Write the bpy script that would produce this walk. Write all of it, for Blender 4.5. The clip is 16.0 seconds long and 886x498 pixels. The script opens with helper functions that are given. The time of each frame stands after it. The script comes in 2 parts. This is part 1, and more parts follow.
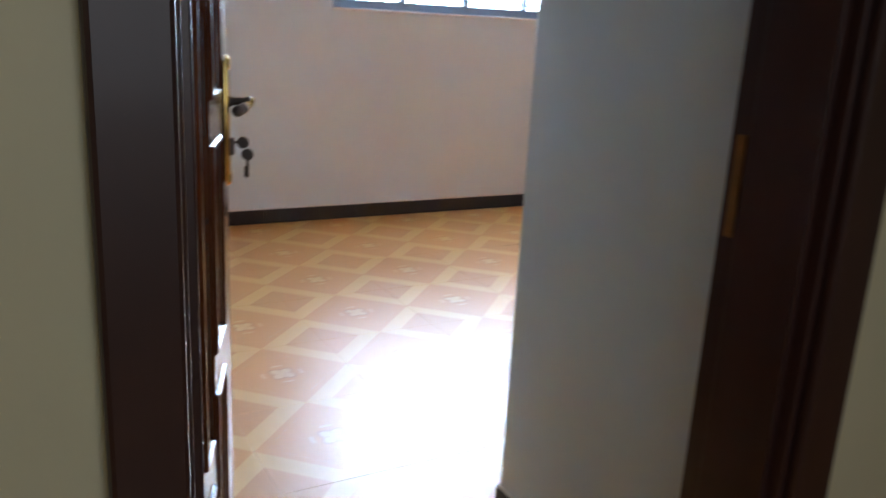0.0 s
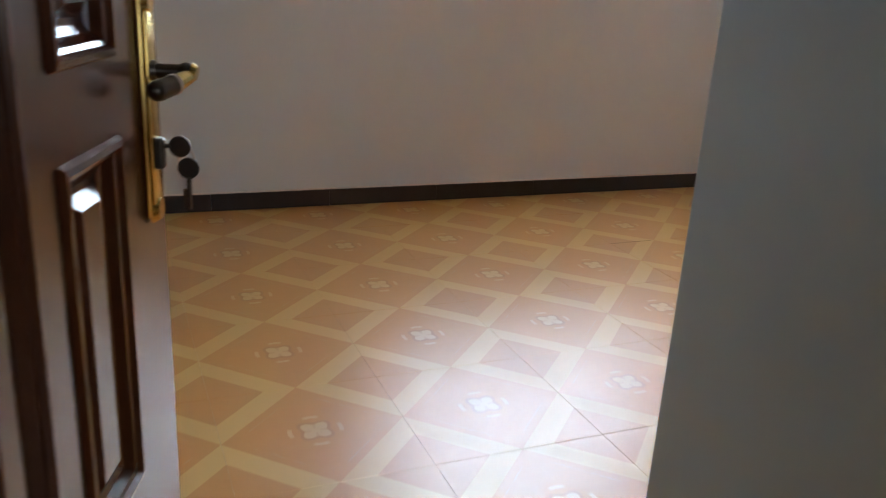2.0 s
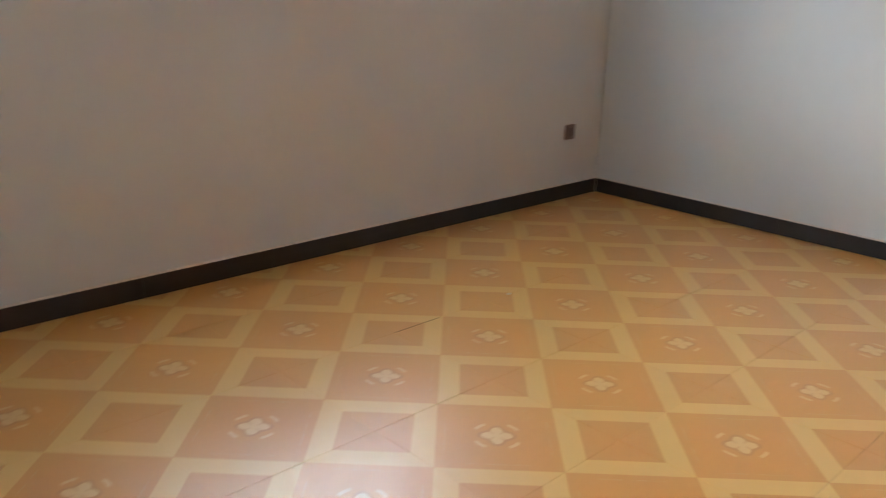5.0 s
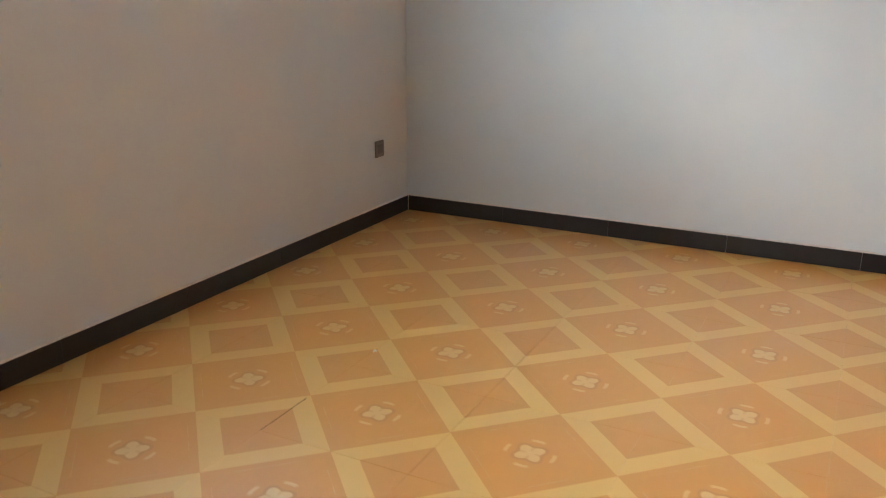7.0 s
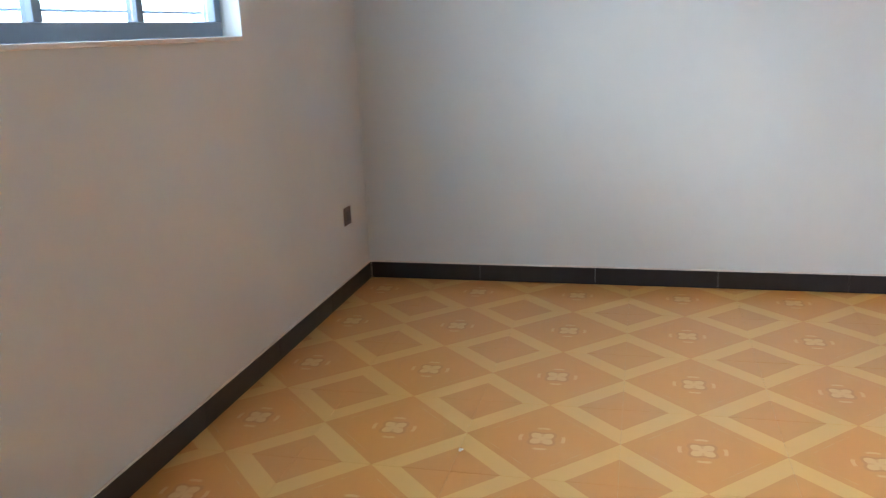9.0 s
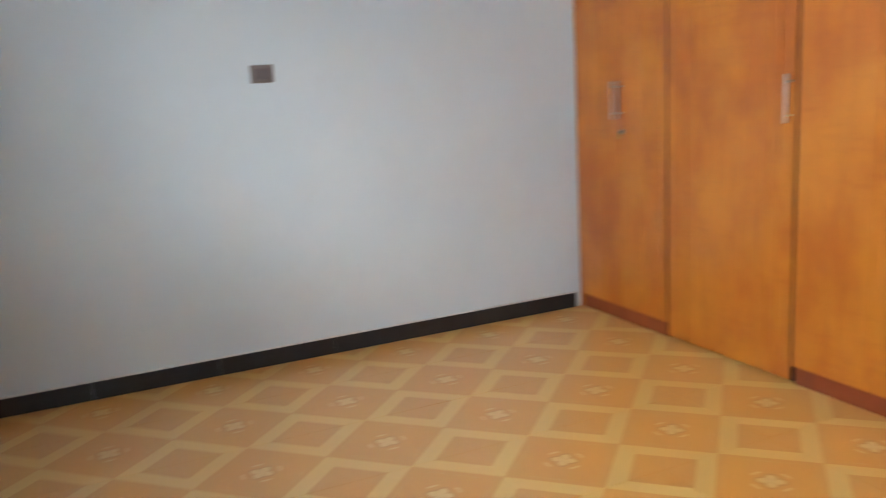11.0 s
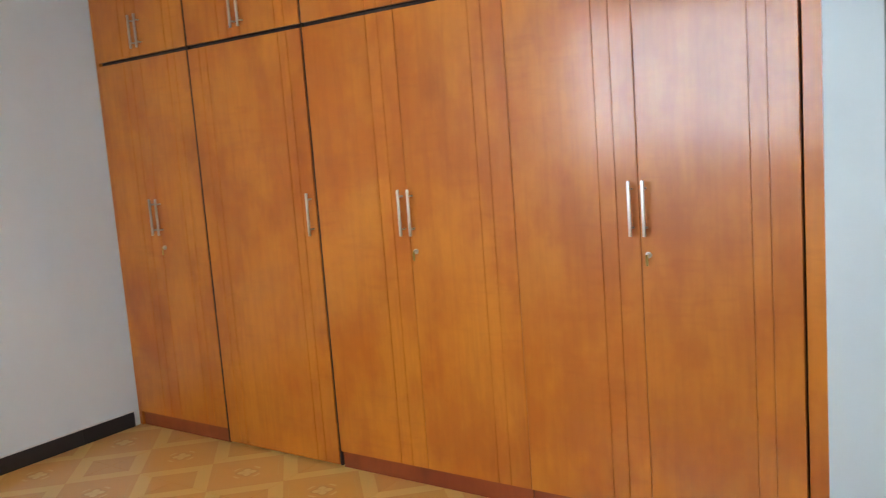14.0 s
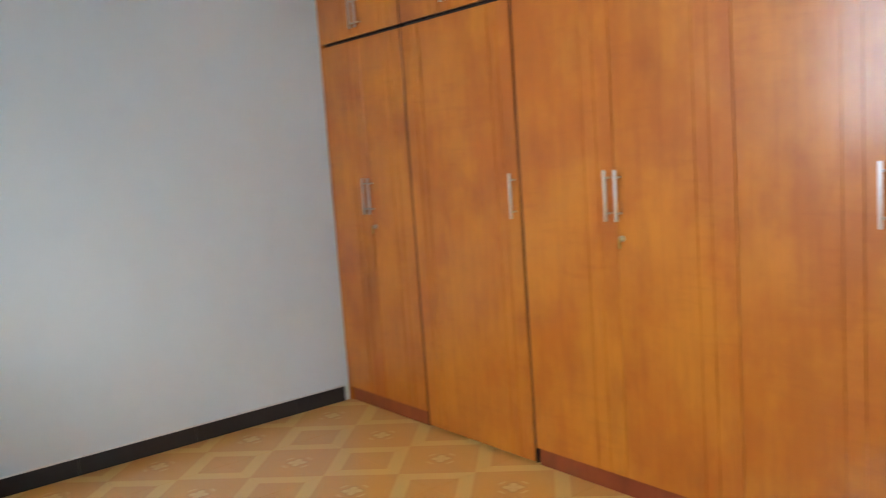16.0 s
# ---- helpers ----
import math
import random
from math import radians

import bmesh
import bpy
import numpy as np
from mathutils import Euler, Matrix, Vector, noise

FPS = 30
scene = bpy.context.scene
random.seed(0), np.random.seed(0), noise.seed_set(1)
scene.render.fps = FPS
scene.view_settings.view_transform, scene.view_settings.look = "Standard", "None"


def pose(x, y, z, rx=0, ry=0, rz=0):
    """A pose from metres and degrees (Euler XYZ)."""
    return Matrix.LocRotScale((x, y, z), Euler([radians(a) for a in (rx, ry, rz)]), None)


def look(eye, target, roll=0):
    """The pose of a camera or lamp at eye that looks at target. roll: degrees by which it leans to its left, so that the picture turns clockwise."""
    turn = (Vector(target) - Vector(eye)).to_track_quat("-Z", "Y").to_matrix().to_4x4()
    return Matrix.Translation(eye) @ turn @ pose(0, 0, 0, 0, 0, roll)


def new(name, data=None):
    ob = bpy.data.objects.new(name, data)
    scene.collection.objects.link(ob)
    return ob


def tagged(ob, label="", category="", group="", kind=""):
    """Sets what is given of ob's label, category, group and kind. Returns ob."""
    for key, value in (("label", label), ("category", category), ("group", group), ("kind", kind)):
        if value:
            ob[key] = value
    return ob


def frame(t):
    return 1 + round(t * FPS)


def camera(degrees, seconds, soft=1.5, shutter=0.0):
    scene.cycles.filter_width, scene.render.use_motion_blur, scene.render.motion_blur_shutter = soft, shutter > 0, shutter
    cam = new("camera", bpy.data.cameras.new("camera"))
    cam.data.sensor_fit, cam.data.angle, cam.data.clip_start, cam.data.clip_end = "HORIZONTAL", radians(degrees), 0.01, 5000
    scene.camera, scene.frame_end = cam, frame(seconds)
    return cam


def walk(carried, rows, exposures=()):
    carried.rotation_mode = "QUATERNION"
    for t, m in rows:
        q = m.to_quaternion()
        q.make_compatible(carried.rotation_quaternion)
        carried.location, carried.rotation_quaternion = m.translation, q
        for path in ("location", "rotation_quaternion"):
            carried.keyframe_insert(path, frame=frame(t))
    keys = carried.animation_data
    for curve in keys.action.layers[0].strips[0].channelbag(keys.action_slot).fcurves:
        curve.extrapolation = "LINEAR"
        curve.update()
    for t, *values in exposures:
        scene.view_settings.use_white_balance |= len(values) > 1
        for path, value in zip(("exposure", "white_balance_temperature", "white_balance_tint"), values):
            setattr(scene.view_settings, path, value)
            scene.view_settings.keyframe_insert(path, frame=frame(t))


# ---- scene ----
cam = camera(56.4, 16.0, soft=1.1, shutter=0.6)
PATH = [
    (0, (-2.873, -3.656, 1.25), (-1.92, -1.979, 0.72), 3.1),
    (0.5, (-2.774, -3.518, 1.239), (-2.0, -1.777, 0.631), 3.5),
    (1, (-2.658, -3.305, 1.212), (-1.892, -1.563, 0.598), 3.9),
    (1.5, (-2.574, -3.128, 1.209), (-1.817, -1.386, 0.582), 3.7),
    (2, (-2.478, -2.925, 1.19), (-1.734, -1.18, 0.557), 3.3),
    (2.5, (-2.392, -2.721, 1.194), (-1.645, -0.989, 0.545), 3.9),
    (3, (-2.326, -2.531, 1.191), (-1.59, -0.785, 0.529), 3.9),
    (3.5, (-2.28, -2.308, 1.215), (-1.549, -0.573, 0.542), 3.1),
    (4, (-2.279, -2.171, 1.207), (-1.461, -0.464, 0.561), 2.0),
    (4.5, (-2.174, -2.007, 1.22), (-1.099, -0.45, 0.57), 1.7),
    (5, (-2.1, -1.894, 1.247), (-0.772, -0.531, 0.632), 1.8),
    (5.2, (-2.076, -1.866, 1.26), (-0.693, -0.559, 0.644), 1.2),
    (7.5, (-1.916, -0.98, 1.232), (-0.176, -0.18, 0.656), -0.2),
    (8, (-1.931, -0.754, 1.27), (-0.16, -0.005, 0.721), -1.4),
    (8.2, (-1.936, -0.658, 1.287), (-0.147, 0.053, 0.746), -1.9),
    (10.3, (-1.893, 0.309, 1.301), (0.034, 0.038, 0.836), -2.8),
    (10.5, (-1.87, 0.407, 1.362), (0.03, -0.013, 0.903), -3.4),
    (11, (-1.891, 0.534, 1.379), (-0.109, -0.283, 0.985), -3.3),
    (11.5, (-1.914, 0.657, 1.427), (-0.326, -0.502, 1.059), -3.7),
    (12, (-1.95, 0.685, 1.452), (-0.481, -0.634, 1.138), -4.2),
    (12.5, (-1.987, 0.676, 1.453), (-0.629, -0.763, 1.16), -3.4),
    (13, (-2.024, 0.646, 1.469), (-0.728, -0.854, 1.2), -2.7),
    (13.5, (-2.059, 0.598, 1.499), (-0.836, -0.966, 1.254), -3.5),
    (14, (-2.082, 0.566, 1.511), (-0.937, -1.054, 1.261), -4.3),
    (14.5, (-2.099, 0.538, 1.517), (-0.974, -1.096, 1.261), -5.6),
    (15, (-2.1, 0.488, 1.495), (-0.941, -1.124, 1.248), -6.2),
    (15.5, (-2.069, 0.372, 1.488), (-0.693, -1.06, 1.247), -5.4),
    (16, (-2.034, 0.284, 1.455), (-0.473, -0.944, 1.219), -4.1),
]
EXPOSURES = [(0, 0.48, 5600, 12), (0.5, 0.12, 5650, 12), (1.5, -0.04, 5950, 12), (2.5, -0.14, 6200, 12), (3.5, -0.08, 6300, 12), (4.5, -0.03, 6350, 11), (5.2, 0.0, 6400, 11), (7.5, 0.25, 6450, 10), (8, 0.28, 6100, 10), (10.5, 0.16, 5950, 8), (12.5, -0.08, 6350, 10), (14.5, -0.13, 6350, 9), (16, -0.08, 6100, 7)]
walk(cam, [(t, look(eye, target, roll)) for t, eye, target, roll in PATH], EXPOSURES)

# ---- light ----
world = bpy.data.worlds.new("sky")
scene.world = world
world.use_nodes = True
wn, wl = world.node_tree.nodes, world.node_tree.links
sky = wn.new("ShaderNodeTexSky")
sky.sky_type, sky.sun_disc = "NISHITA", False
SUN_WAY = Vector((1.12, -1.0, -0.52)).normalized()
sky.sun_elevation = math.asin(-SUN_WAY.z)
sky.sun_rotation = math.atan2(-SUN_WAY.x, -SUN_WAY.y)
wn["Background"].inputs["Strength"].default_value = 0.10
wl.new(sky.outputs[0], wn["Background"].inputs["Color"])

sun = new("sun", bpy.data.lights.new("sun", "SUN"))
sun.data.energy, sun.data.angle, sun.data.color = 0.85, radians(16), (1.0, 0.985, 0.96)
sun.matrix_world = look((0, 0, 0), SUN_WAY)


def area_light(name, centre, target, w, h, power, colour, spread=180):
    ob = new(name, bpy.data.lights.new(name, "AREA"))
    ob.data.shape, ob.data.size, ob.data.size_y, ob.data.energy, ob.data.color = "RECTANGLE", w, h, power, colour
    ob.data.spread = radians(spread)
    ob.matrix_world = look(centre, target)
    return ob


area_light("window_daylight", (-0.015, 1.50, 1.90), (-0.015, 0.5, 1.15), 1.92, 1.10, 33, (0.88, 0.95, 1.0))
# added fill lamp in the unseen hall, brightens the doorway side
area_light("hall_fill_light", (-2.4, -5.58, 1.5), (-2.4, -4, 1.5), 1.2, 1.2, 6.5, (1.0, 0.97, 0.9))

# ---- materials ----


class Mat:
    """A node material and short ways to wire it."""

    def __init__(self, name, rough=0.5, metal=0.0, coat=0.0):
        self.m = bpy.data.materials.new(name)
        self.m.use_nodes = True
        self.n, self.l = self.m.node_tree.nodes, self.m.node_tree.links
        self.b = self.n["Principled BSDF"]
        self.b.inputs["Roughness"].default_value = rough
        self.b.inputs["Metallic"].default_value = metal
        self.b.inputs["Coat Weight"].default_value = coat
        self.b.inputs["Coat Roughness"].default_value = 0.15
        self.tc = self.n.new("ShaderNodeTexCoord")

    def put(self, value, socket):
        if isinstance(value, (int, float, tuple)):
            socket.default_value = value
        else:
            self.l.new(value, socket)

    def math(self, op, a, b=0.0, c=0.0):
        k = self.n.new("ShaderNodeMath")
        k.operation = op
        for v, i in zip((a, b, c), k.inputs):
            self.put(v, i)
        return k.outputs[0]

    def noise(self, scale, detail=4.0, stretch=None, vec=None, rough=0.55):
        k = self.n.new("ShaderNodeTexNoise")
        k.inputs["Scale"].default_value, k.inputs["Detail"].default_value, k.inputs["Roughness"].default_value = scale, detail, rough
        vec = vec or self.tc.outputs["Object"]
        if stretch:
            mp = self.n.new("ShaderNodeMapping")
            mp.inputs["Scale"].default_value = stretch
            self.l.new(vec, mp.inputs[0])
            vec = mp.outputs[0]
        self.l.new(vec, k.inputs["Vector"])
        return k.outputs["Fac"]

    def mix(self, fac, a, b, mode="MIX"):
        k = self.n.new("ShaderNodeMix")
        k.data_type, k.blend_type = "RGBA", mode
        self.put(fac, k.inputs[0])
        for v, i in ((a, k.inputs[6]), (b, k.inputs[7])):
            self.put((*v, 1.0) if isinstance(v, tuple) and len(v) == 3 else v, i)
        return k.outputs[2]

    def ramp(self, fac, lo, hi):
        k = self.n.new("ShaderNodeMapRange")
        k.interpolation_type = "SMOOTHSTEP"
        self.l.new(fac, k.inputs[0])
        k.inputs[1].default_value, k.inputs[2].default_value = lo, hi
        return k.outputs[0]

    def bump(self, height, strength, distance=0.01):
        k = self.n.new("ShaderNodeBump")
        k.inputs["Strength"].default_value, k.inputs["Distance"].default_value = strength, distance
        self.l.new(height, k.inputs["Height"])
        self.l.new(k.outputs[0], self.b.inputs["Normal"])

    def colour(self, c):
        self.put((*c, 1.0) if isinstance(c, tuple) and len(c) == 3 else c, self.b.inputs["Base Color"])
        return self.m


def paint(name, a, b, rough=0.55):
    k = Mat(name, rough)
    pos = k.n.new("ShaderNodeNewGeometry").outputs["Position"]
    big, fine = k.noise(1.1, 3, vec=pos), k.noise(160, 2, vec=pos)
    mid = k.noise(9, 4, vec=pos)
    k.bump(k.math("ADD", k.math("MULTIPLY", fine, 0.3), mid), 0.12, 0.004)
    c = k.mix(k.ramp(big, 0.35, 0.65), a, b)
    c = k.mix(k.math("MULTIPLY", k.ramp(mid, 0.45, 0.8), 0.18), c, tuple(x * 0.9 for x in a))
    return k.colour(c)


def plain(name, c, rough=0.5, metal=0.0, var=0.15, scale=20, bump=0.05, coat=0.0):
    k = Mat(name, rough, metal, coat)
    f = k.noise(scale, 4)
    k.bump(k.noise(scale * 8, 3), bump, 0.002)
    k.l.new(k.math("ADD", k.math("MULTIPLY", f, 0.2), rough - 0.1), k.b.inputs["Roughness"])
    return k.colour(k.mix(f, tuple(x * (1 - var) for x in c), tuple(min(1, x * (1 + var)) for x in c)))


def veneer(name, dark, mid, light, rough, coat, blotch=0.6, random_amount=0.1):
    """Varnished wood with upright grain, growth figure and blotchy stain."""
    k = Mat(name, rough, 0.0, coat)
    pos = k.n.new("ShaderNodeNewGeometry").outputs["Position"]
    oi = k.n.new("ShaderNodeObjectInfo")
    sh = k.n.new("ShaderNodeVectorMath")
    sh.operation = "MULTIPLY_ADD"
    k.l.new(oi.outputs["Random"], sh.inputs[0])
    sh.inputs[1].default_value = (7.0, 3.0, 11.0)
    k.l.new(pos, sh.inputs[2])
    v = sh.outputs[0]
    grain = k.noise(42, 5, (1, 1, 0.035), v)
    fig = k.noise(5.0, 3, (1, 1, 0.22), v)
    rings = k.math("SINE", k.math("MULTIPLY", fig, 34.0))
    blot = k.noise(2.6, 5, (1, 1, 0.7), v, 0.6)
    c = k.mix(k.ramp(blot, 0.34, 0.68), mid, light)
    c = k.mix(k.math("MULTIPLY", k.ramp(grain, 0.40, 0.85), 0.22), c, dark)
    c = k.mix(k.math("MULTIPLY", k.ramp(rings, 0.2, 1.0), 0.10), c, dark)
    c = k.mix(k.math("MULTIPLY", k.ramp(k.noise(4.1, 4, (1, 1, 0.5), v), 0.52, 0.75), blotch), c, dark)
    c = k.mix(k.math("MULTIPLY", oi.outputs["Random"], random_amount), c, dark)
    # short cross figure, seen as faint ripples over the upright grain
    ripple = k.math("MULTIPLY", k.ramp(k.noise(9.0, 3, (0.55, 0.55, 3.2), v), 0.48, 0.72), k.ramp(k.noise(2.0, 2, None, v), 0.4, 0.6))
    c = k.mix(k.math("MULTIPLY", ripple, 0.16), c, dark)
    k.bump(grain, 0.05, 0.002)
    k.b.inputs["Specular IOR Level"].default_value = 0.4
    wob = k.noise(3.2, 2, (1, 1, 0.6), v)
    k.l.new(k.math("ADD", k.math("MULTIPLY", wob, 0.10), rough - 0.05), k.b.inputs["Roughness"])
    return k.colour(c)


def tile_material():
    """Printed ceramic tile: a flower lozenge in the middle, quarter framed squares at the corners."""
    k = Mat("printed_floor_tile", 0.2, 0.0, 1.0)
    k.b.inputs["Specular IOR Level"].default_value = 0.4
    k.b.inputs["Coat Roughness"].default_value = 0.40
    k.b.inputs["Coat IOR"].default_value = 1.55
    sep = k.n.new("ShaderNodeSeparateXYZ")
    k.l.new(k.tc.outputs["Object"], sep.inputs[0])
    geo = k.n.new("ShaderNodeNewGeometry").outputs["Position"]
    oi = k.n.new("ShaderNodeObjectInfo").outputs["Random"]
    x, y = sep.outputs[0], sep.outputs[1]
    ax, ay = k.math("ABSOLUTE", x), k.math("ABSOLUTE", y)
    d = k.math("ADD", ax, ay)
    grain = k.noise(24, 4, (1, 1, 1), geo)
    streak = k.noise(30, 4, (0.25, 1.6, 1), geo)
    flowerfield = k.mix(streak, (0.60, 0.258, 0.040), (0.63, 0.278, 0.048))
    inner = k.mix(grain, (0.58, 0.252, 0.044), (0.61, 0.270, 0.050))
    cream = k.mix(grain, (0.69, 0.42, 0.115), (0.715, 0.44, 0.128))
    edge = k.math("SUBTRACT", d, k.math("MULTIPLY", k.math("SUBTRACT", grain, 0.5), 0.004))
    c = k.mix(k.ramp(edge, 0.2485, 0.2515), flowerfield, cream)
    c = k.mix(k.ramp(edge, 0.343, 0.348), c, inner)
    # thin pale lines just inside the lozenge's edges
    side = k.math("ABSOLUTE", k.math("SUBTRACT", ax, ay))
    thin = k.math("MULTIPLY", k.math("COMPARE", d, 0.214, 0.0016), k.math("LESS_THAN", side, 0.13))
    c = k.mix(k.math("MULTIPLY", thin, k.ramp(grain, 0.35, 0.65)), c, (0.62, 0.37, 0.16))
    # flower: four petals, a dark ring and four arcs
    r = k.math("SQRT", k.math("ADD", k.math("MULTIPLY", x, x), k.math("MULTIPLY", y, y)))
    th = k.math("ARCTAN2", y, x)
    pet = k.math("COSINE", k.math("MULTIPLY", th, 4.0))
    lim = k.math("MULTIPLY_ADD", pet, -0.0080, 0.0400)
    c = k.mix(k.math("MULTIPLY", k.ramp(k.math("SUBTRACT", k.math("ADD", lim, 0.014), r), 0.0, 0.009), 0.4), c, (0.40, 0.165, 0.04))
    petal = k.ramp(k.math("SUBTRACT", lim, r), -0.001, 0.004)
    crease = k.math("MULTIPLY", k.ramp(pet, 0.4, 1.0), k.math("GREATER_THAN", r, 0.012))
    c = k.mix(petal, c, k.mix(k.math("MULTIPLY", crease, 0.5), (0.70, 0.465, 0.185), (0.58, 0.30, 0.095)))
    arc = k.math("MULTIPLY", k.math("COMPARE", r, 0.070, 0.0062), k.ramp(pet, 0.05, 0.75))
    c = k.mix(k.math("MULTIPLY", arc, 0.8), c, (0.72, 0.47, 0.19))
    # scuffs, dust and tile-to-tile tone
    dust = k.ramp(k.noise(3.4, 6, None, geo, 0.65), 0.5, 0.8)
    c = k.mix(k.math("MULTIPLY", dust, 0.06), c, (0.70, 0.62, 0.52))
    c = k.mix(k.math("MULTIPLY", oi, 0.06), c, (0.40, 0.19, 0.06))
    rr = k.math("MULTIPLY_ADD", k.noise(6, 5, None, geo, 0.7), 0.14, 0.29)
    k.l.new(rr, k.b.inputs["Roughness"])
    k.bump(k.noise(5, 3, None, geo), 0.05, 0.01)
    return k.colour(c)


WALL = paint("wall_paint", (0.635, 0.71, 0.745), (0.675, 0.745, 0.775))
HALL = paint("hall_paint", (0.60, 0.56, 0.36), (0.66, 0.61, 0.40))
CEIL = paint("ceiling_paint", (0.74, 0.75, 0.75), (0.78, 0.79, 0.79), 0.8)
TILE = tile_material()
GROUT = plain("grout", (0.52, 0.36, 0.20), 0.9)
CHIP = plain("chipped_joint_dirt", (0.17, 0.085, 0.04), 0.9)
SKIRT = plain("dark_skirting_tile", (0.022, 0.023, 0.028), 0.34, 0, 0.3, 14, 0.04)
BEAD = plain("white_caulk", (0.72, 0.71, 0.69), 0.8)
WARD = veneer("wardrobe_veneer", (0.27, 0.055, 0.006), (0.45, 0.116, 0.008), (0.57, 0.186, 0.014), 0.38, 0.40, 0.40)
KICK = veneer("kickboard_stain", (0.13, 0.022, 0.008), (0.22, 0.036, 0.011), (0.28, 0.055, 0.014), 0.35, 0.2)
# near-black colour standing for the shade inside the wardrobe's gaps
GAP_SHADE = plain("painted_gap_shade", (0.02, 0.006, 0.004), 0.8)
DOORW = veneer("door_mahogany", (0.035, 0.010, 0.006), (0.084, 0.023, 0.011), (0.112, 0.033, 0.015), 0.25, 0.6, 0.4)
FRAMEW = veneer("door_frame_stain", (0.020, 0.008, 0.007), (0.040, 0.016, 0.013), (0.055, 0.021, 0.017), 0.4, 0.15, 0.3)
STEEL = plain("brushed_steel", (0.66, 0.61, 0.57), 0.42, 1.0, 0.1, 60)
BRASS = plain("polished_brass", (0.72, 0.52, 0.18), 0.22, 1.0, 0.12, 30)
OLDBRASS = plain("tarnished_brass", (0.30, 0.16, 0.06), 0.45, 1.0, 0.3, 40)
BRONZE = plain("dark_handle_metal", (0.12, 0.11, 0.10), 0.35, 1.0, 0.2, 40)
PLATE = plain("brown_plastic", (0.20, 0.165, 0.15), 0.45, 0, 0.08)
ROCKER = plain("switch_rocker", (0.135, 0.11, 0.115), 0.35, 0, 0.08)
WINF = plain("window_steel_paint", (0.16, 0.22, 0.30), 0.4, 0, 0.12)
GLASS = Mat("window_glass", 0.08)
GLASS.b.inputs["Transmission Weight"].default_value = 1.0
GLASS.b.inputs["IOR"].default_value = 1.45
GLASS.bump(GLASS.noise(35, 2), 0.12, 0.003)
GLASS = GLASS.colour((0.80, 0.88, 0.95))
GROUND = plain("outside_ground", (0.22, 0.19, 0.15), 0.95, 0, 0.3, 0.7)

# ---- building helpers ----


def box(bm, x0, x1, y0, y1, z0, z1, bevel=0.0):
    vs = [bm.verts.new((x, y, z)) for x in (x0, x1) for y in (y0, y1) for z in (z0, z1)]
    fs = [bm.faces.new([vs[i] for i in q]) for q in ((0, 1, 3, 2), (4, 6, 7, 5), (0, 4, 5, 1), (2, 3, 7, 6), (0, 2, 6, 4), (1, 5, 7, 3))]
    if bevel:
        bmesh.ops.bevel(bm, geom=list({e for f in fs for e in f.edges}), offset=bevel, segments=2, affect="EDGES", profile=0.5)
    return bm


def boxes(*rows, bevel=0.0):
    bm = bmesh.new()
    for r in rows:
        box(bm, *r, bevel=bevel)
    return bm


def rod(bm, a, b, r, seg=14, r2=None):
    a, b = Vector(a), Vector(b)
    m = Matrix.Translation((a + b) / 2) @ (b - a).to_track_quat("Z", "Y").to_matrix().to_4x4()
    bmesh.ops.create_cone(bm, cap_ends=True, segments=seg, radius1=r, radius2=r if r2 is None else r2, depth=(b - a).length, matrix=m)
    return bm


def mesh_of(name, bm, material, smooth=False):
    bmesh.ops.recalc_face_normals(bm, faces=bm.faces[:])
    me = bpy.data.meshes.new(name)
    bm.to_mesh(me)
    bm.free()
    me.materials.append(material)
    if smooth:
        me.shade_smooth()
        me.set_sharp_from_angle(angle=radians(35))
    return me


def part(name, bm, material, parent=None, label="", smooth=False):
    ob = new(name, mesh_of(name, bm, material, smooth))
    if parent:
        ob.parent = parent
    return tagged(ob, label)


def structure(name, bm, material, label, category):
    return tagged(part(name, bm, material), label, category, kind="structure")


def thing(name, m, label, category, group=""):
    ob = new(name)
    ob.matrix_world = m
    ob.empty_display_size = 0.1
    return tagged(ob, label, category, group)


# ---- the shell: room, entry, hall ----
EAST, NORTH, WEST, SOUTH, HALLY, TOP = 2.195, 1.138, -3.05, -2.70, -2.90, 2.75
WX0, WX1, WZ0, WZ1 = -0.98, 0.95, 1.288, 2.45
DX0, DX1, DZ = -2.785, -1.725, 2.16
FRONT = -2.24
PX0, PX1, PY = -1.768, -1.605, -2.08

structure("wall_north", boxes((WEST - 0.2, WX0, NORTH, NORTH + 0.2, -0.05, TOP), (WX1, EAST + 0.2, NORTH, NORTH + 0.2, -0.05, TOP),
          (WX0, WX1, NORTH, NORTH + 0.2, -0.05, WZ0), (WX0, WX1, NORTH, NORTH + 0.2, WZ1, TOP)), WALL, "off-white painted plaster wall pierced by a wide window", "wall")
structure("wall_east", boxes((EAST, EAST + 0.2, -2.9, NORTH, -0.05, TOP)), WALL, "off-white painted plaster wall with a light switch", "wall")
structure("wall_west", boxes((WEST - 0.2, WEST, -2.9, NORTH, -0.05, TOP)), WALL, "plain off-white painted plaster wall", "wall")
structure("wall_south", boxes((WEST - 0.2, DX0, -2.8, SOUTH, -0.05, TOP), (DX1, EAST + 0.2, -2.8, SOUTH, -0.05, TOP), (DX0, DX1, -2.8, SOUTH, DZ, TOP)),
          WALL, "off-white painted wall round the bedroom doorway", "wall")
structure("wall_hall_side", boxes((-4.4, DX0, HALLY, -2.802, -0.05, TOP), (DX1, 0.4, HALLY, -2.802, -0.05, TOP), (DX0, DX1, HALLY, -2.802, DZ, TOP)),
          HALL, "cream yellow painted hall wall round the doorway", "wall")
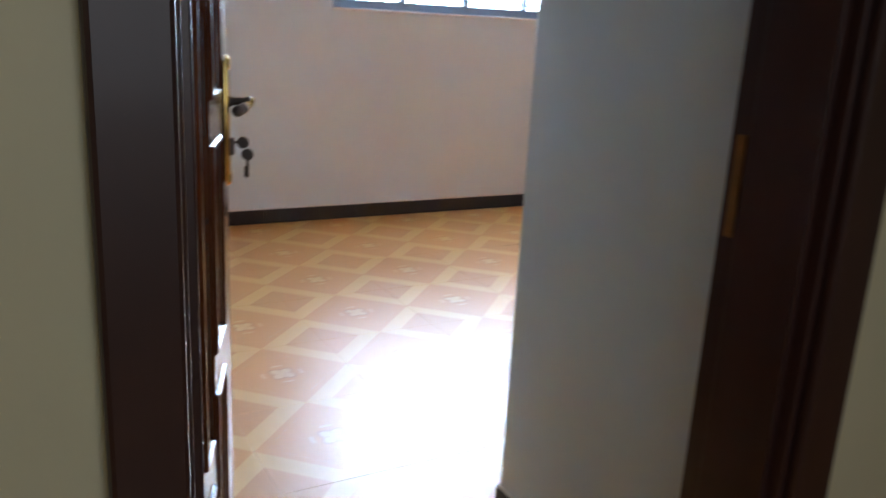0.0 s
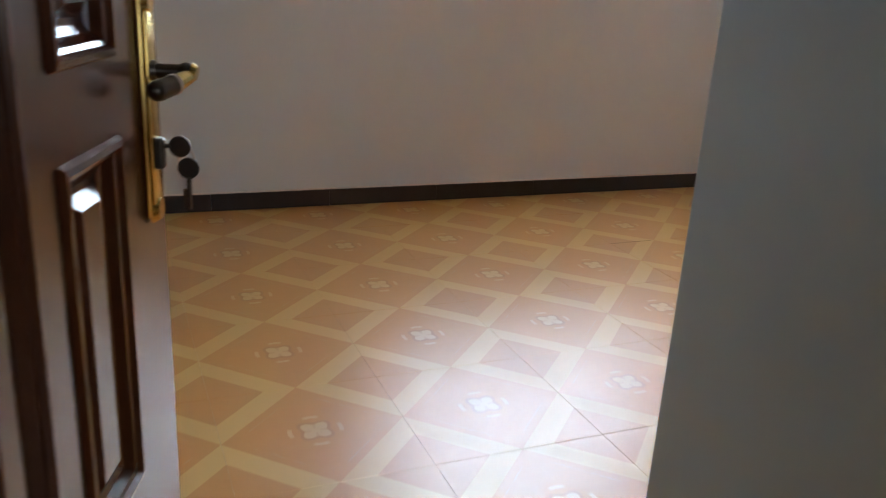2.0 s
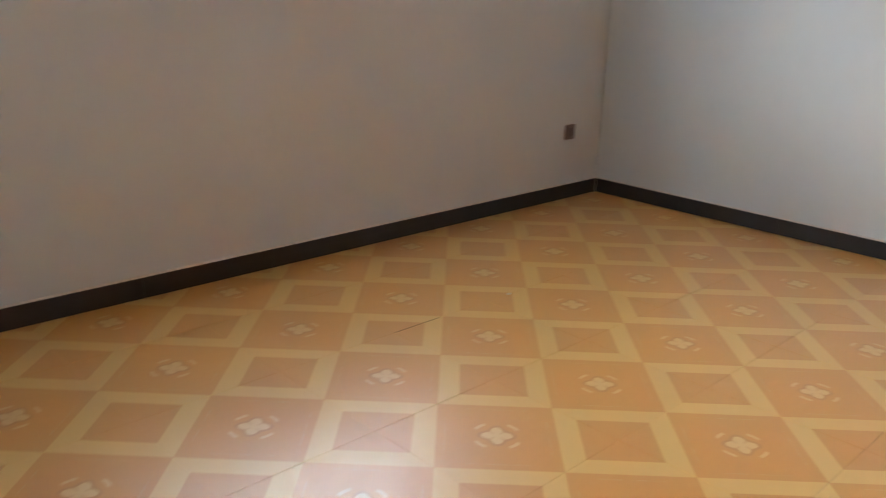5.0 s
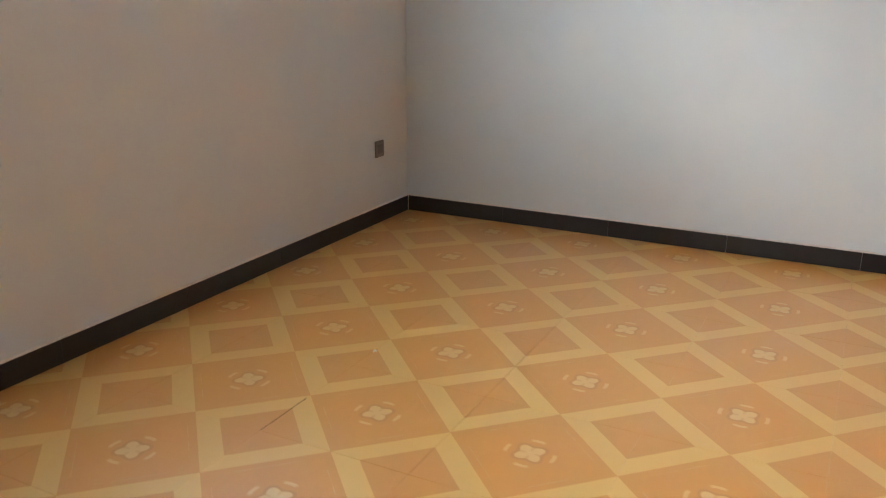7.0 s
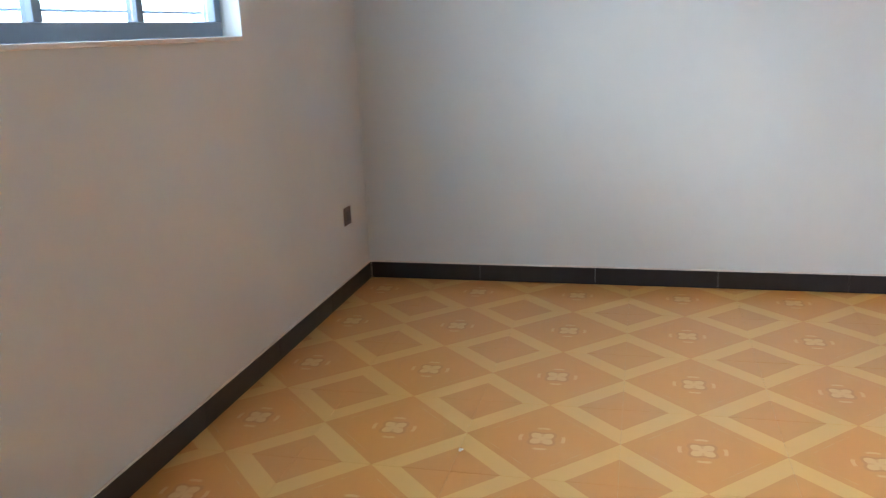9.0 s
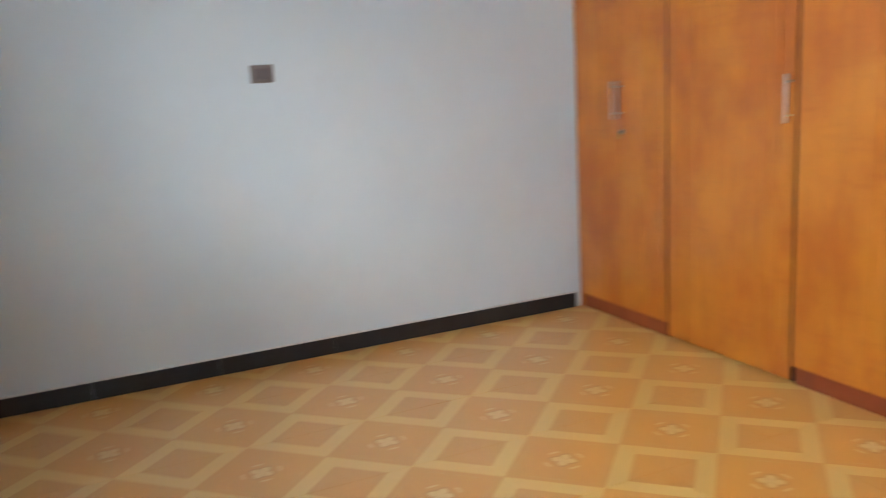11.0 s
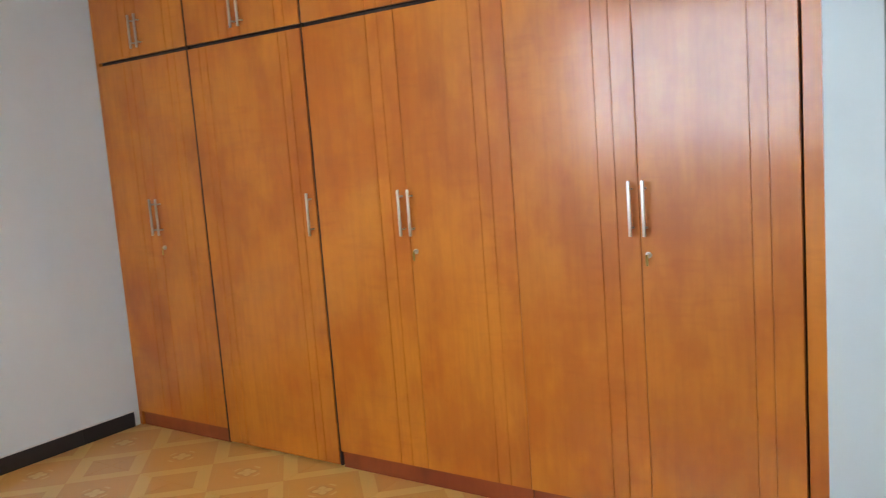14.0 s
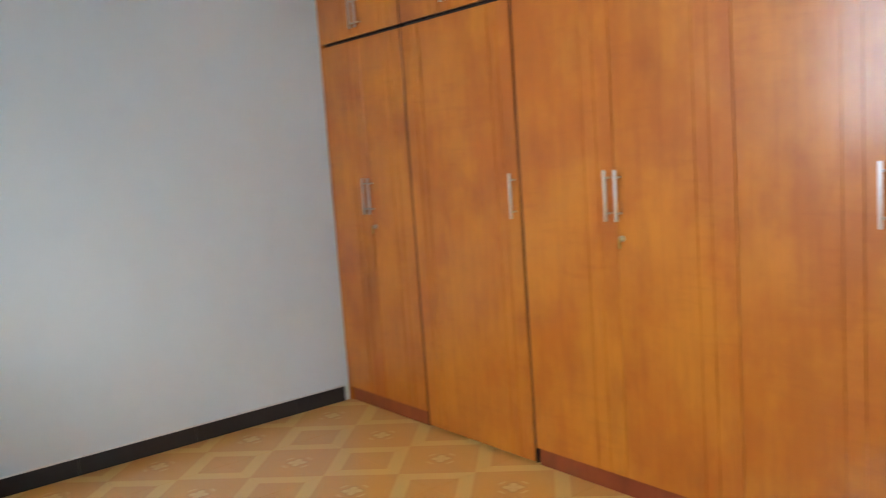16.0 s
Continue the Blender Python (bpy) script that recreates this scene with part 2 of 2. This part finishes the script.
structure("wall_partition", boxes((PX0, PX1, SOUTH, PY, -0.05, TOP), bevel=0.004), WALL, "narrow off-white painted partition beside the wardrobe", "wall")
structure("wall_hall_west", boxes((-4.6, -4.4, -5.8, HALLY, -0.05, TOP)), HALL, "plain cream yellow hall wall", "wall")
structure("wall_hall_east", boxes((0.4, 0.6, -5.8, HALLY, -0.05, TOP)), HALL, "plain cream yellow hall wall", "wall")
# unseen end of the hall; its opening is added for the fill lamp
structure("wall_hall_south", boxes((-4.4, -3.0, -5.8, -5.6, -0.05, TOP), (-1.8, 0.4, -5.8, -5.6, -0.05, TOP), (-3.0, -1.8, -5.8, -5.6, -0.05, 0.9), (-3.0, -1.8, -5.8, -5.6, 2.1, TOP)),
          HALL, "unseen cream yellow hall wall with an opening added for fill light", "wall")
structure("ceiling", boxes((WEST - 0.2, EAST + 0.2, -2.9, NORTH + 0.2, TOP, TOP + 0.15), (-4.6, 0.6, -5.8, -2.9, TOP, TOP + 0.15)), CEIL, "plain white painted ceiling", "ceiling")
structure("ground", boxes((-400, 400, -400, 400, -0.4, -0.30)), GROUND, "bare earth ground round the house", "ground")
floor = structure("floor", boxes((WEST - 0.2, EAST + 0.2, -2.9, NORTH + 0.2, -0.3, -0.0012), (-4.6, 0.6, -5.8, -2.9, -0.3, -0.0012)), GROUT, "orange brown patterned ceramic tile floor", "floor")

# skirting: dark tiles 0.6 m long with fine joints and a white bead on top
SK = 0.088


def skirting(name, label, along, at, start, end, joint, facing):
    """A run of skirting tiles on the wall plane at; along is 'x' or 'y'; facing is the way out of the wall."""
    base = structure(name, bmesh.new(), SKIRT, label, "baseboard")
    lo, hi = sorted((at, at + facing * 0.009))
    cuts = [start] + [joint + 0.6 * i for i in range(-20, 20) if start + 0.02 < joint + 0.6 * i < end - 0.02] + [end]
    for a, b in zip(cuts, cuts[1:]):
        a, b = a + 0.0006, b - 0.0006
        r = (a, b, lo, hi, 0.001, SK) if along == "x" else (lo, hi, a, b, 0.001, SK)
        part("skirting_tile", boxes(r, bevel=0.0015), SKIRT, base)
    lo, hi = sorted((at, at + facing * 0.007))
    r = (start, end, lo, hi, SK, SK + 0.008) if along == "x" else (lo, hi, start, end, SK, SK + 0.008)
    part("grout_bead", boxes(r, bevel=0.002), BEAD, base, "white grout line")


skirting("baseboard_north", "dark glazed tile baseboard along the window wall", "x", NORTH, WEST, EAST - 0.010, 0.4, -1)
skirting("baseboard_east", "dark glazed tile baseboard ending at the wardrobe", "y", EAST, -2.205, NORTH - 0.002, -0.675, -1)
skirting("baseboard_west", "dark glazed tile baseboard", "y", WEST, SOUTH, NORTH - 0.012, -0.675, 1)
skirting("baseboard_partition", "dark glazed tile baseboard on the partition", "y", PX0, SOUTH, PY, -2.3, -1)
skirting("baseboard_partition_end", "short dark glazed tile baseboard on the partition end", "x", PY, PX0 - 0.008, PX1, -1.0, 1)
part("corner_grout", boxes((EAST - 0.0125, EAST - 0.0095, NORTH - 0.0125, NORTH - 0.0095, 0.001, SK)), BEAD, bpy.data.objects["baseboard_north"], "white corner joint")

# ---- window ----
win = thing("window_1", pose(0, 0, 0), "wide steel window with blue-grey frame and grille", "window")
win["kind"] = "structure"
WY = NORTH + 0.075
part("window_frame", boxes((WX0, WX1, WY, WY + 0.05, WZ0 + 0.012, WZ0 + 0.065), (WX0, WX1, WY, WY + 0.05, WZ1 - 0.05, WZ1), (WX0, WX0 + 0.045, WY, WY + 0.05, WZ0 + 0.065, WZ1 - 0.05),
     (WX1 - 0.045, WX1, WY, WY + 0.05, WZ0 + 0.065, WZ1 - 0.05), bevel=0.004), WINF, win)
thirds = [WX0 + 0.045 + (WX1 - WX0 - 0.09) * f for f in (0, 1 / 4, 1 / 2, 3 / 4, 1)]
for xm in thirds[1:4]:
    part("mullion", boxes((xm - 0.018, xm + 0.018, WY + 0.004, WY + 0.046, WZ0 + 0.065, WZ1 - 0.05), bevel=0.003), WINF, win)
for a, b in zip(thirds, thirds[1:]):
    p = part("pane", boxes((a + 0.018, b - 0.018, WY + 0.022, WY + 0.027, WZ0 + 0.065, WZ1 - 0.05)), GLASS, win, "pale blue obscured glass")
    p.visible_shadow = False
part("window_sill", boxes((WX0, WX1, NORTH - 0.006, WY - 0.001, WZ0 - 0.004, WZ0 + 0.012), bevel=0.003), BEAD, win, "white painted sill")
for i in range(9):
    z = WZ0 + 0.10 + 0.12 * i
    part("grille_bar", rod(bmesh.new(), (WX0, WY + 0.085, z), (WX1, WY + 0.085, z), 0.005, 8), WINF, win)

# bright hazy sky low over the roofs, seen through the window


def glow(name, colour, strength):
    m = bpy.data.materials.new(name)
    m.use_nodes = True
    e = m.node_tree.nodes.new("ShaderNodeEmission")
    e.inputs["Color"].default_value, e.inputs["Strength"].default_value = (*colour, 1.0), strength
    m.node_tree.links.new(e.outputs[0], m.node_tree.nodes["Material Output"].inputs["Surface"])
    return m


structure("backdrop", boxes((-1.9, 6.5, 4.2, 4.25, 1.1, 5.0)), glow("hazy_sky", (0.85, 0.945, 0.99), 21.0), "bright hazy sky beyond the window", "backdrop")

# ---- door frame and leaf ----
JX0, JX1, CY = -2.715, -1.80, -2.925
fr = thing("door_frame_1", pose(0, 0, 0), "dark brown stained wooden door frame with casing", "door frame")
fr["kind"] = "structure"
part("jamb", boxes((DX0, JX0, HALLY - 0.003, SOUTH - 0.001, 0.001, DZ), bevel=0.004), FRAMEW, fr)
part("jamb", boxes((JX1, DX1, HALLY - 0.003, SOUTH - 0.001, 0.001, DZ), bevel=0.004), FRAMEW, fr)
part("head", boxes((JX0, JX1, HALLY - 0.003, SOUTH + 0.004, 2.10, DZ), bevel=0.004), FRAMEW, fr)
part("stop", boxes((JX0, JX0 + 0.014, HALLY + 0.02, SOUTH - 0.05, 0.001, 2.10), bevel=0.003), FRAMEW, fr)
part("stop", boxes((JX1 - 0.014, JX1, HALLY + 0.02, SOUTH - 0.05, 0.001, 2.10), bevel=0.003), FRAMEW, fr)
part("casing", boxes((DX0 - 0.012, JX0 - 0.008, CY, HALLY - 0.0035, 0.001, 2.17), bevel=0.006), FRAMEW, fr)
part("casing", boxes((JX1 + 0.008, DX1 + 0.022, CY, HALLY - 0.0035, 0.001, 2.17), bevel=0.006), FRAMEW, fr)
part("casing", boxes((DX0 - 0.022, DX1 + 0.022, CY, HALLY - 0.0035, 2.172, 2.24), bevel=0.006), FRAMEW, fr)
strike = part("strike_plate", boxes((JX1 - 0.0035, JX1 - 0.0005, -2.736, -2.716, 0.93, 1.10), bevel=0.001), OLDBRASS, fr, "brass strike plate")

LW, LT, LH = 0.872, 0.04, 2.08
door = thing("door_1", pose(JX0 + 0.003, SOUTH, 0.012, 0, 0, 69.9), "glossy mahogany panelled door standing open with keys in lock", "door")
door["kind"] = "structure"
COLS = [(0.155, 0.32, [(0.12, 0.515), (0.595, 1.002), (1.08, 1.93)]), (0.385, 0.505, [(0.12, 0.36), (0.45, 1.93)]), (0.57, 0.725, [(0.12, 0.515), (0.595, 1.002), (1.08, 1.93)])]
rows, at = [], 0.0
for u0, u1, ps in COLS:
    rows.append((at, u0, 0, LT, 0, LH))
    z = 0.0
    for z0, z1 in ps:
        rows.append((u0, u1, 0, LT, z, z0))
        z = z1
    rows.append((u0, u1, 0, LT, z, LH))
    at = u1
rows.append((at, LW, 0, LT, 0, LH))
leaf = part("leaf", boxes(*rows), DOORW, door)


def raised_panel(u0, u1, z0, z1):
    """Moulded rim, sunk groove and a raised field, on both faces."""
    bm = bmesh.new()
    k = min(1.0, (u1 - u0) / 0.15)
    prof = [(0, 0), (0.004, -0.006), (0.010, -0.007), (0.014, -0.001), (0.019, 0.001), (0.026, 0.011), (0.034, 0.014), (0.041, 0.014), (0.055, 0.003)]
    for side in (0, 1):
        loops = []
        for ins, dep in prof:
            ins *= k
            y = dep if side == 0 else LT - dep
            loops.append([bm.verts.new(c) for c in ((u0 + ins, y, z0 + ins), (u1 - ins, y, z0 + ins), (u1 - ins, y, z1 - ins), (u0 + ins, y, z1 - ins))])
        for a, b in zip(loops, loops[1:]):
            for i in range(4):
                bm.faces.new((a[i], a[(i + 1) % 4], b[(i + 1) % 4], b[i]))
        bm.faces.new(loops[-1])
    return bm


for u0, u1, ps in COLS:
    for z0, z1 in ps:
        part("panel", raised_panel(u0, u1, z0, z1), DOORW, door)
# lock plate, lever, cylinder and keys on the face towards the room
HU = 0.818
bm = boxes((HU - 0.021, HU + 0.021, -0.007, -0.0005, 0.890, 1.140), bevel=0.003)
box(bm, HU - 0.015, HU + 0.015, -0.011, -0.007, 0.905, 1.122, 0.002)
for z in (0.897, 1.133):
    rod(bm, (HU, -0.004, z), (HU, -0.013, z), 0.018, 16, 0.012)
plate = part("lock_plate", bm, BRASS, door, "long polished brass lock plate", True)
LZ = 1.057
bm = rod(bmesh.new(), (HU, -0.008, LZ), (HU, -0.048, LZ), 0.0084, 18)
rod(bm, (HU, -0.008, LZ), (HU, -0.016, LZ), 0.0135, 20, 0.0105)
bmesh.ops.create_icosphere(bm, subdivisions=2, radius=0.0112, matrix=pose(HU, -0.048, LZ))
part("lever_neck", bm, BRONZE, door, "dark metal handle neck", True)
bm = rod(bmesh.new(), (HU, -0.054, LZ), (HU, -0.060, LZ - 0.001), 0.0112, 18, 0.008)
rod(bm, (HU - 0.004, -0.051, LZ - 0.004), (HU - 0.034, -0.042, LZ - 0.010), 0.0085, 18, 0.0105)
part("lever_collar", bm, BRASS, door, "gilt lever collar", True)
bm = rod(bmesh.new(), (HU - 0.033, -0.0425, LZ - 0.010), (HU - 0.054, -0.032, LZ - 0.014), 0.0105, 18, 0.0118)
bmesh.ops.create_icosphere(bm, subdivisions=2, radius=0.0118, matrix=pose(HU - 0.055, -0.0315, LZ - 0.014))
grip = part("lever_grip", bm, BRONZE, door, "dark metal lever grip", True)
part("lever_band", rod(bmesh.new(), (HU - 0.031, -0.043, LZ - 0.0095), (HU - 0.035, -0.0415, LZ - 0.0102), 0.0118, 18), STEEL, grip, "bright ring on the lever", True)
bm = boxes((HU - 0.008, HU + 0.008, -0.02, -0.007, 0.945, 0.982), bevel=0.004)
part("lock_cylinder", bm, BRONZE, door)


def key_mesh(hang):
    bm = rod(bmesh.new(), (0, 0, 0), (0, 0, -0.038), 0.0028, 8)
    box(bm, 0.0, 0.007, -0.001, 0.001, -0.036, -0.014)
    rod(bm, (0, -0.0013, 0.011), (0, 0.0013, 0.011), 0.0125, 18)
    return bm


kin = part("key", key_mesh(0), BRONZE, door, "key standing in the lock", True)
kin.matrix_local = pose(HU, -0.026, 0.972, 0, 0, 0) @ pose(0, 0, 0, 90, 0, 0) @ pose(0, 0, 0, 0, 0, 90)
kh = part("key", key_mesh(1), BRONZE, door, "spare key hanging from the ring", True)
kh.matrix_local = pose(HU, -0.046, 0.936, 0, 0, 90)
bm = bmesh.new()
for i in range(16):
    a, b = (2 * math.pi * j / 16 for j in (i, i + 1))
    rod(bm, (HU, -0.044 + 0.009 * math.cos(a), 0.958 + 0.012 * math.sin(a)), (HU, -0.044 + 0.009 * math.cos(b), 0.958 + 0.012 * math.sin(b)), 0.001, 6)
part("key_ring", bm, STEEL, door, "", True)
for z in (0.25, 1.05, 1.85):
    part("hinge", rod(bmesh.new(), (-0.006, 0.0, z - 0.05), (-0.006, 0.0, z + 0.05), 0.006), BRASS, door, "brass hinge", True)

# ---- wardrobe: four lower and four upper units ----
BACK, DT = SOUTH + 0.003, 0.018
BODY = FRONT - DT - 0.002
DIV = 2.095


def bar_handle(x, z0, z1, parent):
    bm = boxes((x - 0.0055, x + 0.0055, FRONT + 0.026, FRONT + 0.035, z0, z1), bevel=0.002)
    for z in (z0 + 0.03, z1 - 0.03):
        rod(bm, (x, FRONT, z), (x, FRONT + 0.028, z), 0.004, 10)
    part("handle", bm, STEEL, parent, "brushed steel bar handle", True)


def cam_lock(x, z, parent):
    bm = rod(bmesh.new(), (x, FRONT, z), (x, FRONT + 0.006, z), 0.0115, 16)
    rod(bm, (x, FRONT + 0.006, z), (x, FRONT + 0.018, z), 0.0085, 16, 0.0065)
    lk = part("lock", bm, STEEL, parent, "small round steel lock", True)
    bm = boxes((x - 0.005, x + 0.005, FRONT + 0.0185, FRONT + 0.0205, z - 0.038, z + 0.004), bevel=0.0008)
    part("key", bm, BRASS, lk)


def grooved_door(name, x0, x1, z0, z1, grooves, parent):
    """A flat door; each groove is a narrow slot with sloped sides cut in its face. x0 < x1."""
    g, dep = 0.0026, 0.0035
    pts = [(x0, BODY + 0.002), (x0, FRONT - 0.002), (x0 + 0.002, FRONT)]
    for c in sorted(grooves):
        pts += [(c - g, FRONT), (c - 0.001, FRONT - dep), (c + 0.001, FRONT - dep), (c + g, FRONT)]
    pts += [(x1 - 0.002, FRONT), (x1, FRONT - 0.002), (x1, BODY + 0.002)]
    bm = bmesh.new()
    lo, hi = ([bm.verts.new((x, y, z)) for x, y in pts] for z in (z0, z1))
    n = len(pts)
    for i in range(n):
        bm.faces.new((lo[i], lo[(i + 1) % n], hi[(i + 1) % n], hi[i]))
    bm.faces.new(lo)
    bm.faces.new(hi)
    return part(name, bm, WARD, parent)


def carcass(parent, x0, x1, z0, z1):
    """Open-fronted case of 16 mm boards."""
    b = 0.016
    # boards coloured near black, so that the door gaps look shaded
    part("body", boxes((x0, x0 + b, BACK, BODY, z0, z1), (x1 - b, x1, BACK, BODY, z0, z1), (x0 + b, x1 - b, BACK, BODY, z0, z0 + b), (x0 + b, x1 - b, BACK, BODY, z1 - b, z1),
         (x0 + b, x1 - b, BACK, BACK + 0.006, z0 + b, z1 - b)), GAP_SHADE, parent, "inner case painted dark as shade behind the doors")


UNITS = [(1.407, 2.165), (0.602, 1.394), (-0.4530, 0.592), (-1.510, -0.4536)]
for n, (x0, x1) in enumerate(UNITS):
    xm = (x0 + x1) / 2 + (0.015 if n == 3 else 0.0)
    unit = thing("wardrobe_unit", pose(0, 0, 0), ("varnished orange-brown wardrobe unit with single full-length door", "varnished orange-brown wardrobe unit with two tall grooved doors")[n != 1], "wardrobe", "wardrobe units")
    carcass(unit, x0, x1, 0.09 if n != 1 else 0.03, DIV - 0.010)
    if n == 1:
        d = grooved_door("door", x0 + 0.004, x1 - 0.001, 0.016, DIV - 0.012, (x1 - 0.085, x1 - 0.14, x0 + 0.09, x0 + 0.145), unit)
        bar_handle(x0 + 0.030, 1.135, 1.335, d)
    else:
        g = 0.002
        dl = grooved_door("door", xm + 0.001, x1 - 0.0005, 0.086, DIV - 0.012, (xm + 0.085, xm + 0.15), unit)
        dr = grooved_door("door", x0 + 0.0005, xm - 0.001, 0.086, DIV - 0.012, (x0 + 0.095, x0 + 0.155), unit)
        bar_handle(xm + 0.026, 1.135, 1.335, dl)
        bar_handle(xm - 0.026, 1.135, 1.335, dr)
        cam_lock(xm - 0.028, 1.066, dr)
        part("kickboard", boxes((x0 + 0.002, x1 - 0.002, FRONT - 0.034, FRONT - 0.016, 0.001, 0.083), bevel=0.001), KICK, unit, "red-brown stained kickboard")
    up = thing("upper_wardrobe_unit", pose(0, 0, 0), "varnished orange-brown overhead cupboard with two grooved doors", "cupboard", "overhead wardrobe units")
    carcass(up, x0, x1, DIV + 0.008, TOP - 0.004)
    ul = grooved_door("door", xm + 0.001, x1 - 0.0005, DIV + 0.008, TOP - 0.03, (xm + 0.085, xm + 0.15), up)
    ur = grooved_door("door", x0 + 0.0005, xm - 0.001, DIV + 0.008, TOP - 0.03, (x0 + 0.095, x0 + 0.155), up)
    bar_handle(xm + 0.026, 2.140, 2.315, ul)
    bar_handle(xm - 0.026, 2.140, 2.315, ur)
    # coloured near black for the shade between lower and upper doors
    part("middle_rail", boxes((x0, x1, BACK, BODY - 0.004, DIV - 0.008, DIV + 0.006)), GAP_SHADE, up, "rail painted dark as shade in the gap")
# added near-black strips that stand for the shade in the gaps between units
for x0, x1 in ((1.3945, 1.4065), (0.5925, 0.6015)):
    tagged(part("wardrobe_gap_shade_strip", boxes((x0, x1, BODY, FRONT - 0.003, 0.012, TOP - 0.01)), GAP_SHADE), "upright strip painted dark as shade between wardrobe units", "trim", kind="structure")
trim = tagged(part("wardrobe_end_trim", boxes((EAST - 0.028, EAST - 0.001, FRONT - 0.03, FRONT - 0.002, 0.001, TOP - 0.004), bevel=0.002), WARD), "narrow varnished filler strip beside the wall", "trim", kind="structure")
trim = tagged(part("wardrobe_end_trim", boxes((PX1 + 0.001, -1.518, FRONT - 0.03, FRONT, 0.001, TOP - 0.004), bevel=0.003), WARD), "varnished upright trim between wardrobe and partition", "trim", kind="structure")

# ---- electrical plates ----
sw = thing("light_switch", pose(EAST, -0.424, 1.470, 0, 0, 0), "brown plastic double light switch on the wall", "light switch")
part("plate", boxes((-0.009, -0.0005, -0.056, 0.056, -0.043, 0.043), bevel=0.004), PLATE, sw)
for y0, y1 in ((-0.034, -0.002), (0.002, 0.034)):
    part("rocker", boxes((-0.013, -0.0095, y0, y1, -0.026, 0.026), bevel=0.002), ROCKER, sw)
so = thing("wall_socket", pose(1.885, NORTH, 0.412, 0, 0, 0), "small brown plastic wall socket above the baseboard", "socket")
part("plate", boxes((-0.043, 0.043, -0.010, -0.0005, -0.045, 0.045), bevel=0.004), PLATE, so)
part("socket_face", boxes((-0.026, 0.026, -0.013, -0.0105, -0.026, 0.026), bevel=0.0015), ROCKER, so)

# a scrap of paper on a tile and a chipped joint
bm = bmesh.new()
ring = [bm.verts.new((0.011 * math.cos(a) * (1 + 0.3 * math.sin(3 * a)), 0.008 * math.sin(a), 0.002 + 0.003 * (i % 2))) for i, a in enumerate(2 * math.pi * k / 8 for k in range(8))]
mid = bm.verts.new((0.001, 0.0, 0.006))
foot = bm.verts.new((0.0, 0.001, 0.0))
for i in range(8):
    bm.faces.new((ring[i], ring[(i + 1) % 8], mid))
    bm.faces.new((ring[(i + 1) % 8], ring[i], foot))
scrap = tagged(part("paper_scrap", bm, BEAD), "tiny crumpled white paper scrap on the floor", "litter")
scrap.matrix_world = pose(0.379, 0.243, 0.0005)
part("chipped_joint", boxes((-0.247, -0.02, 0.2485, 0.2515, -0.003, 0.0004)), CHIP, floor, "dark chipped tile joint")

# ---- floor tiles ----
bm = bmesh.new()
h = 0.2497
top = [bm.verts.new((sx * (h - 0.0004), sy * (h - 0.0004), 0)) for sx, sy in ((-1, -1), (1, -1), (1, 1), (-1, 1))]
rim = [bm.verts.new((sx * h, sy * h, -0.0006)) for sx, sy in ((-1, -1), (1, -1), (1, 1), (-1, 1))]
low = [bm.verts.new((sx * h, sy * h, -0.009)) for sx, sy in ((-1, -1), (1, -1), (1, 1), (-1, 1))]
bm.faces.new(top)
bm.faces.new(low[::-1])
for a, b in ((top, rim), (rim, low)):
    for i in range(4):
        bm.faces.new((b[i], b[(i + 1) % 4], a[(i + 1) % 4], a[i]))
tile_mesh = mesh_of("floor_tile", bm, TILE)
rng = random.Random(4)
for i in range(-9, 5):
    for j in range(-11, 3):
        x, y = i * 0.5, j * 0.5
        if (x > 0.6 and y < -2.6) or (x < -3.3 and y > -2.6):
            continue
        t = new("floor_tile", tile_mesh)
        t.parent = floor
        t.matrix_local = pose(x, y, rng.uniform(-0.0001, 0.0001), rng.uniform(-0.035, 0.035), rng.uniform(-0.035, 0.035), rng.choice((0, 90, 180, 270)))

# the window wall is a little out of square with the rest
SKEW = Matrix.Translation((EAST, NORTH, 0)) @ pose(0, 0, 0, 0, 0, -0.40) @ Matrix.Translation((-EAST, -NORTH, 0))
for ob in [o for o in scene.objects if not o.parent and o.name in ("wall_north", "baseboard_north", "window_1", "wall_socket")]:
    ob.matrix_basis = SKEW @ ob.matrix_basis
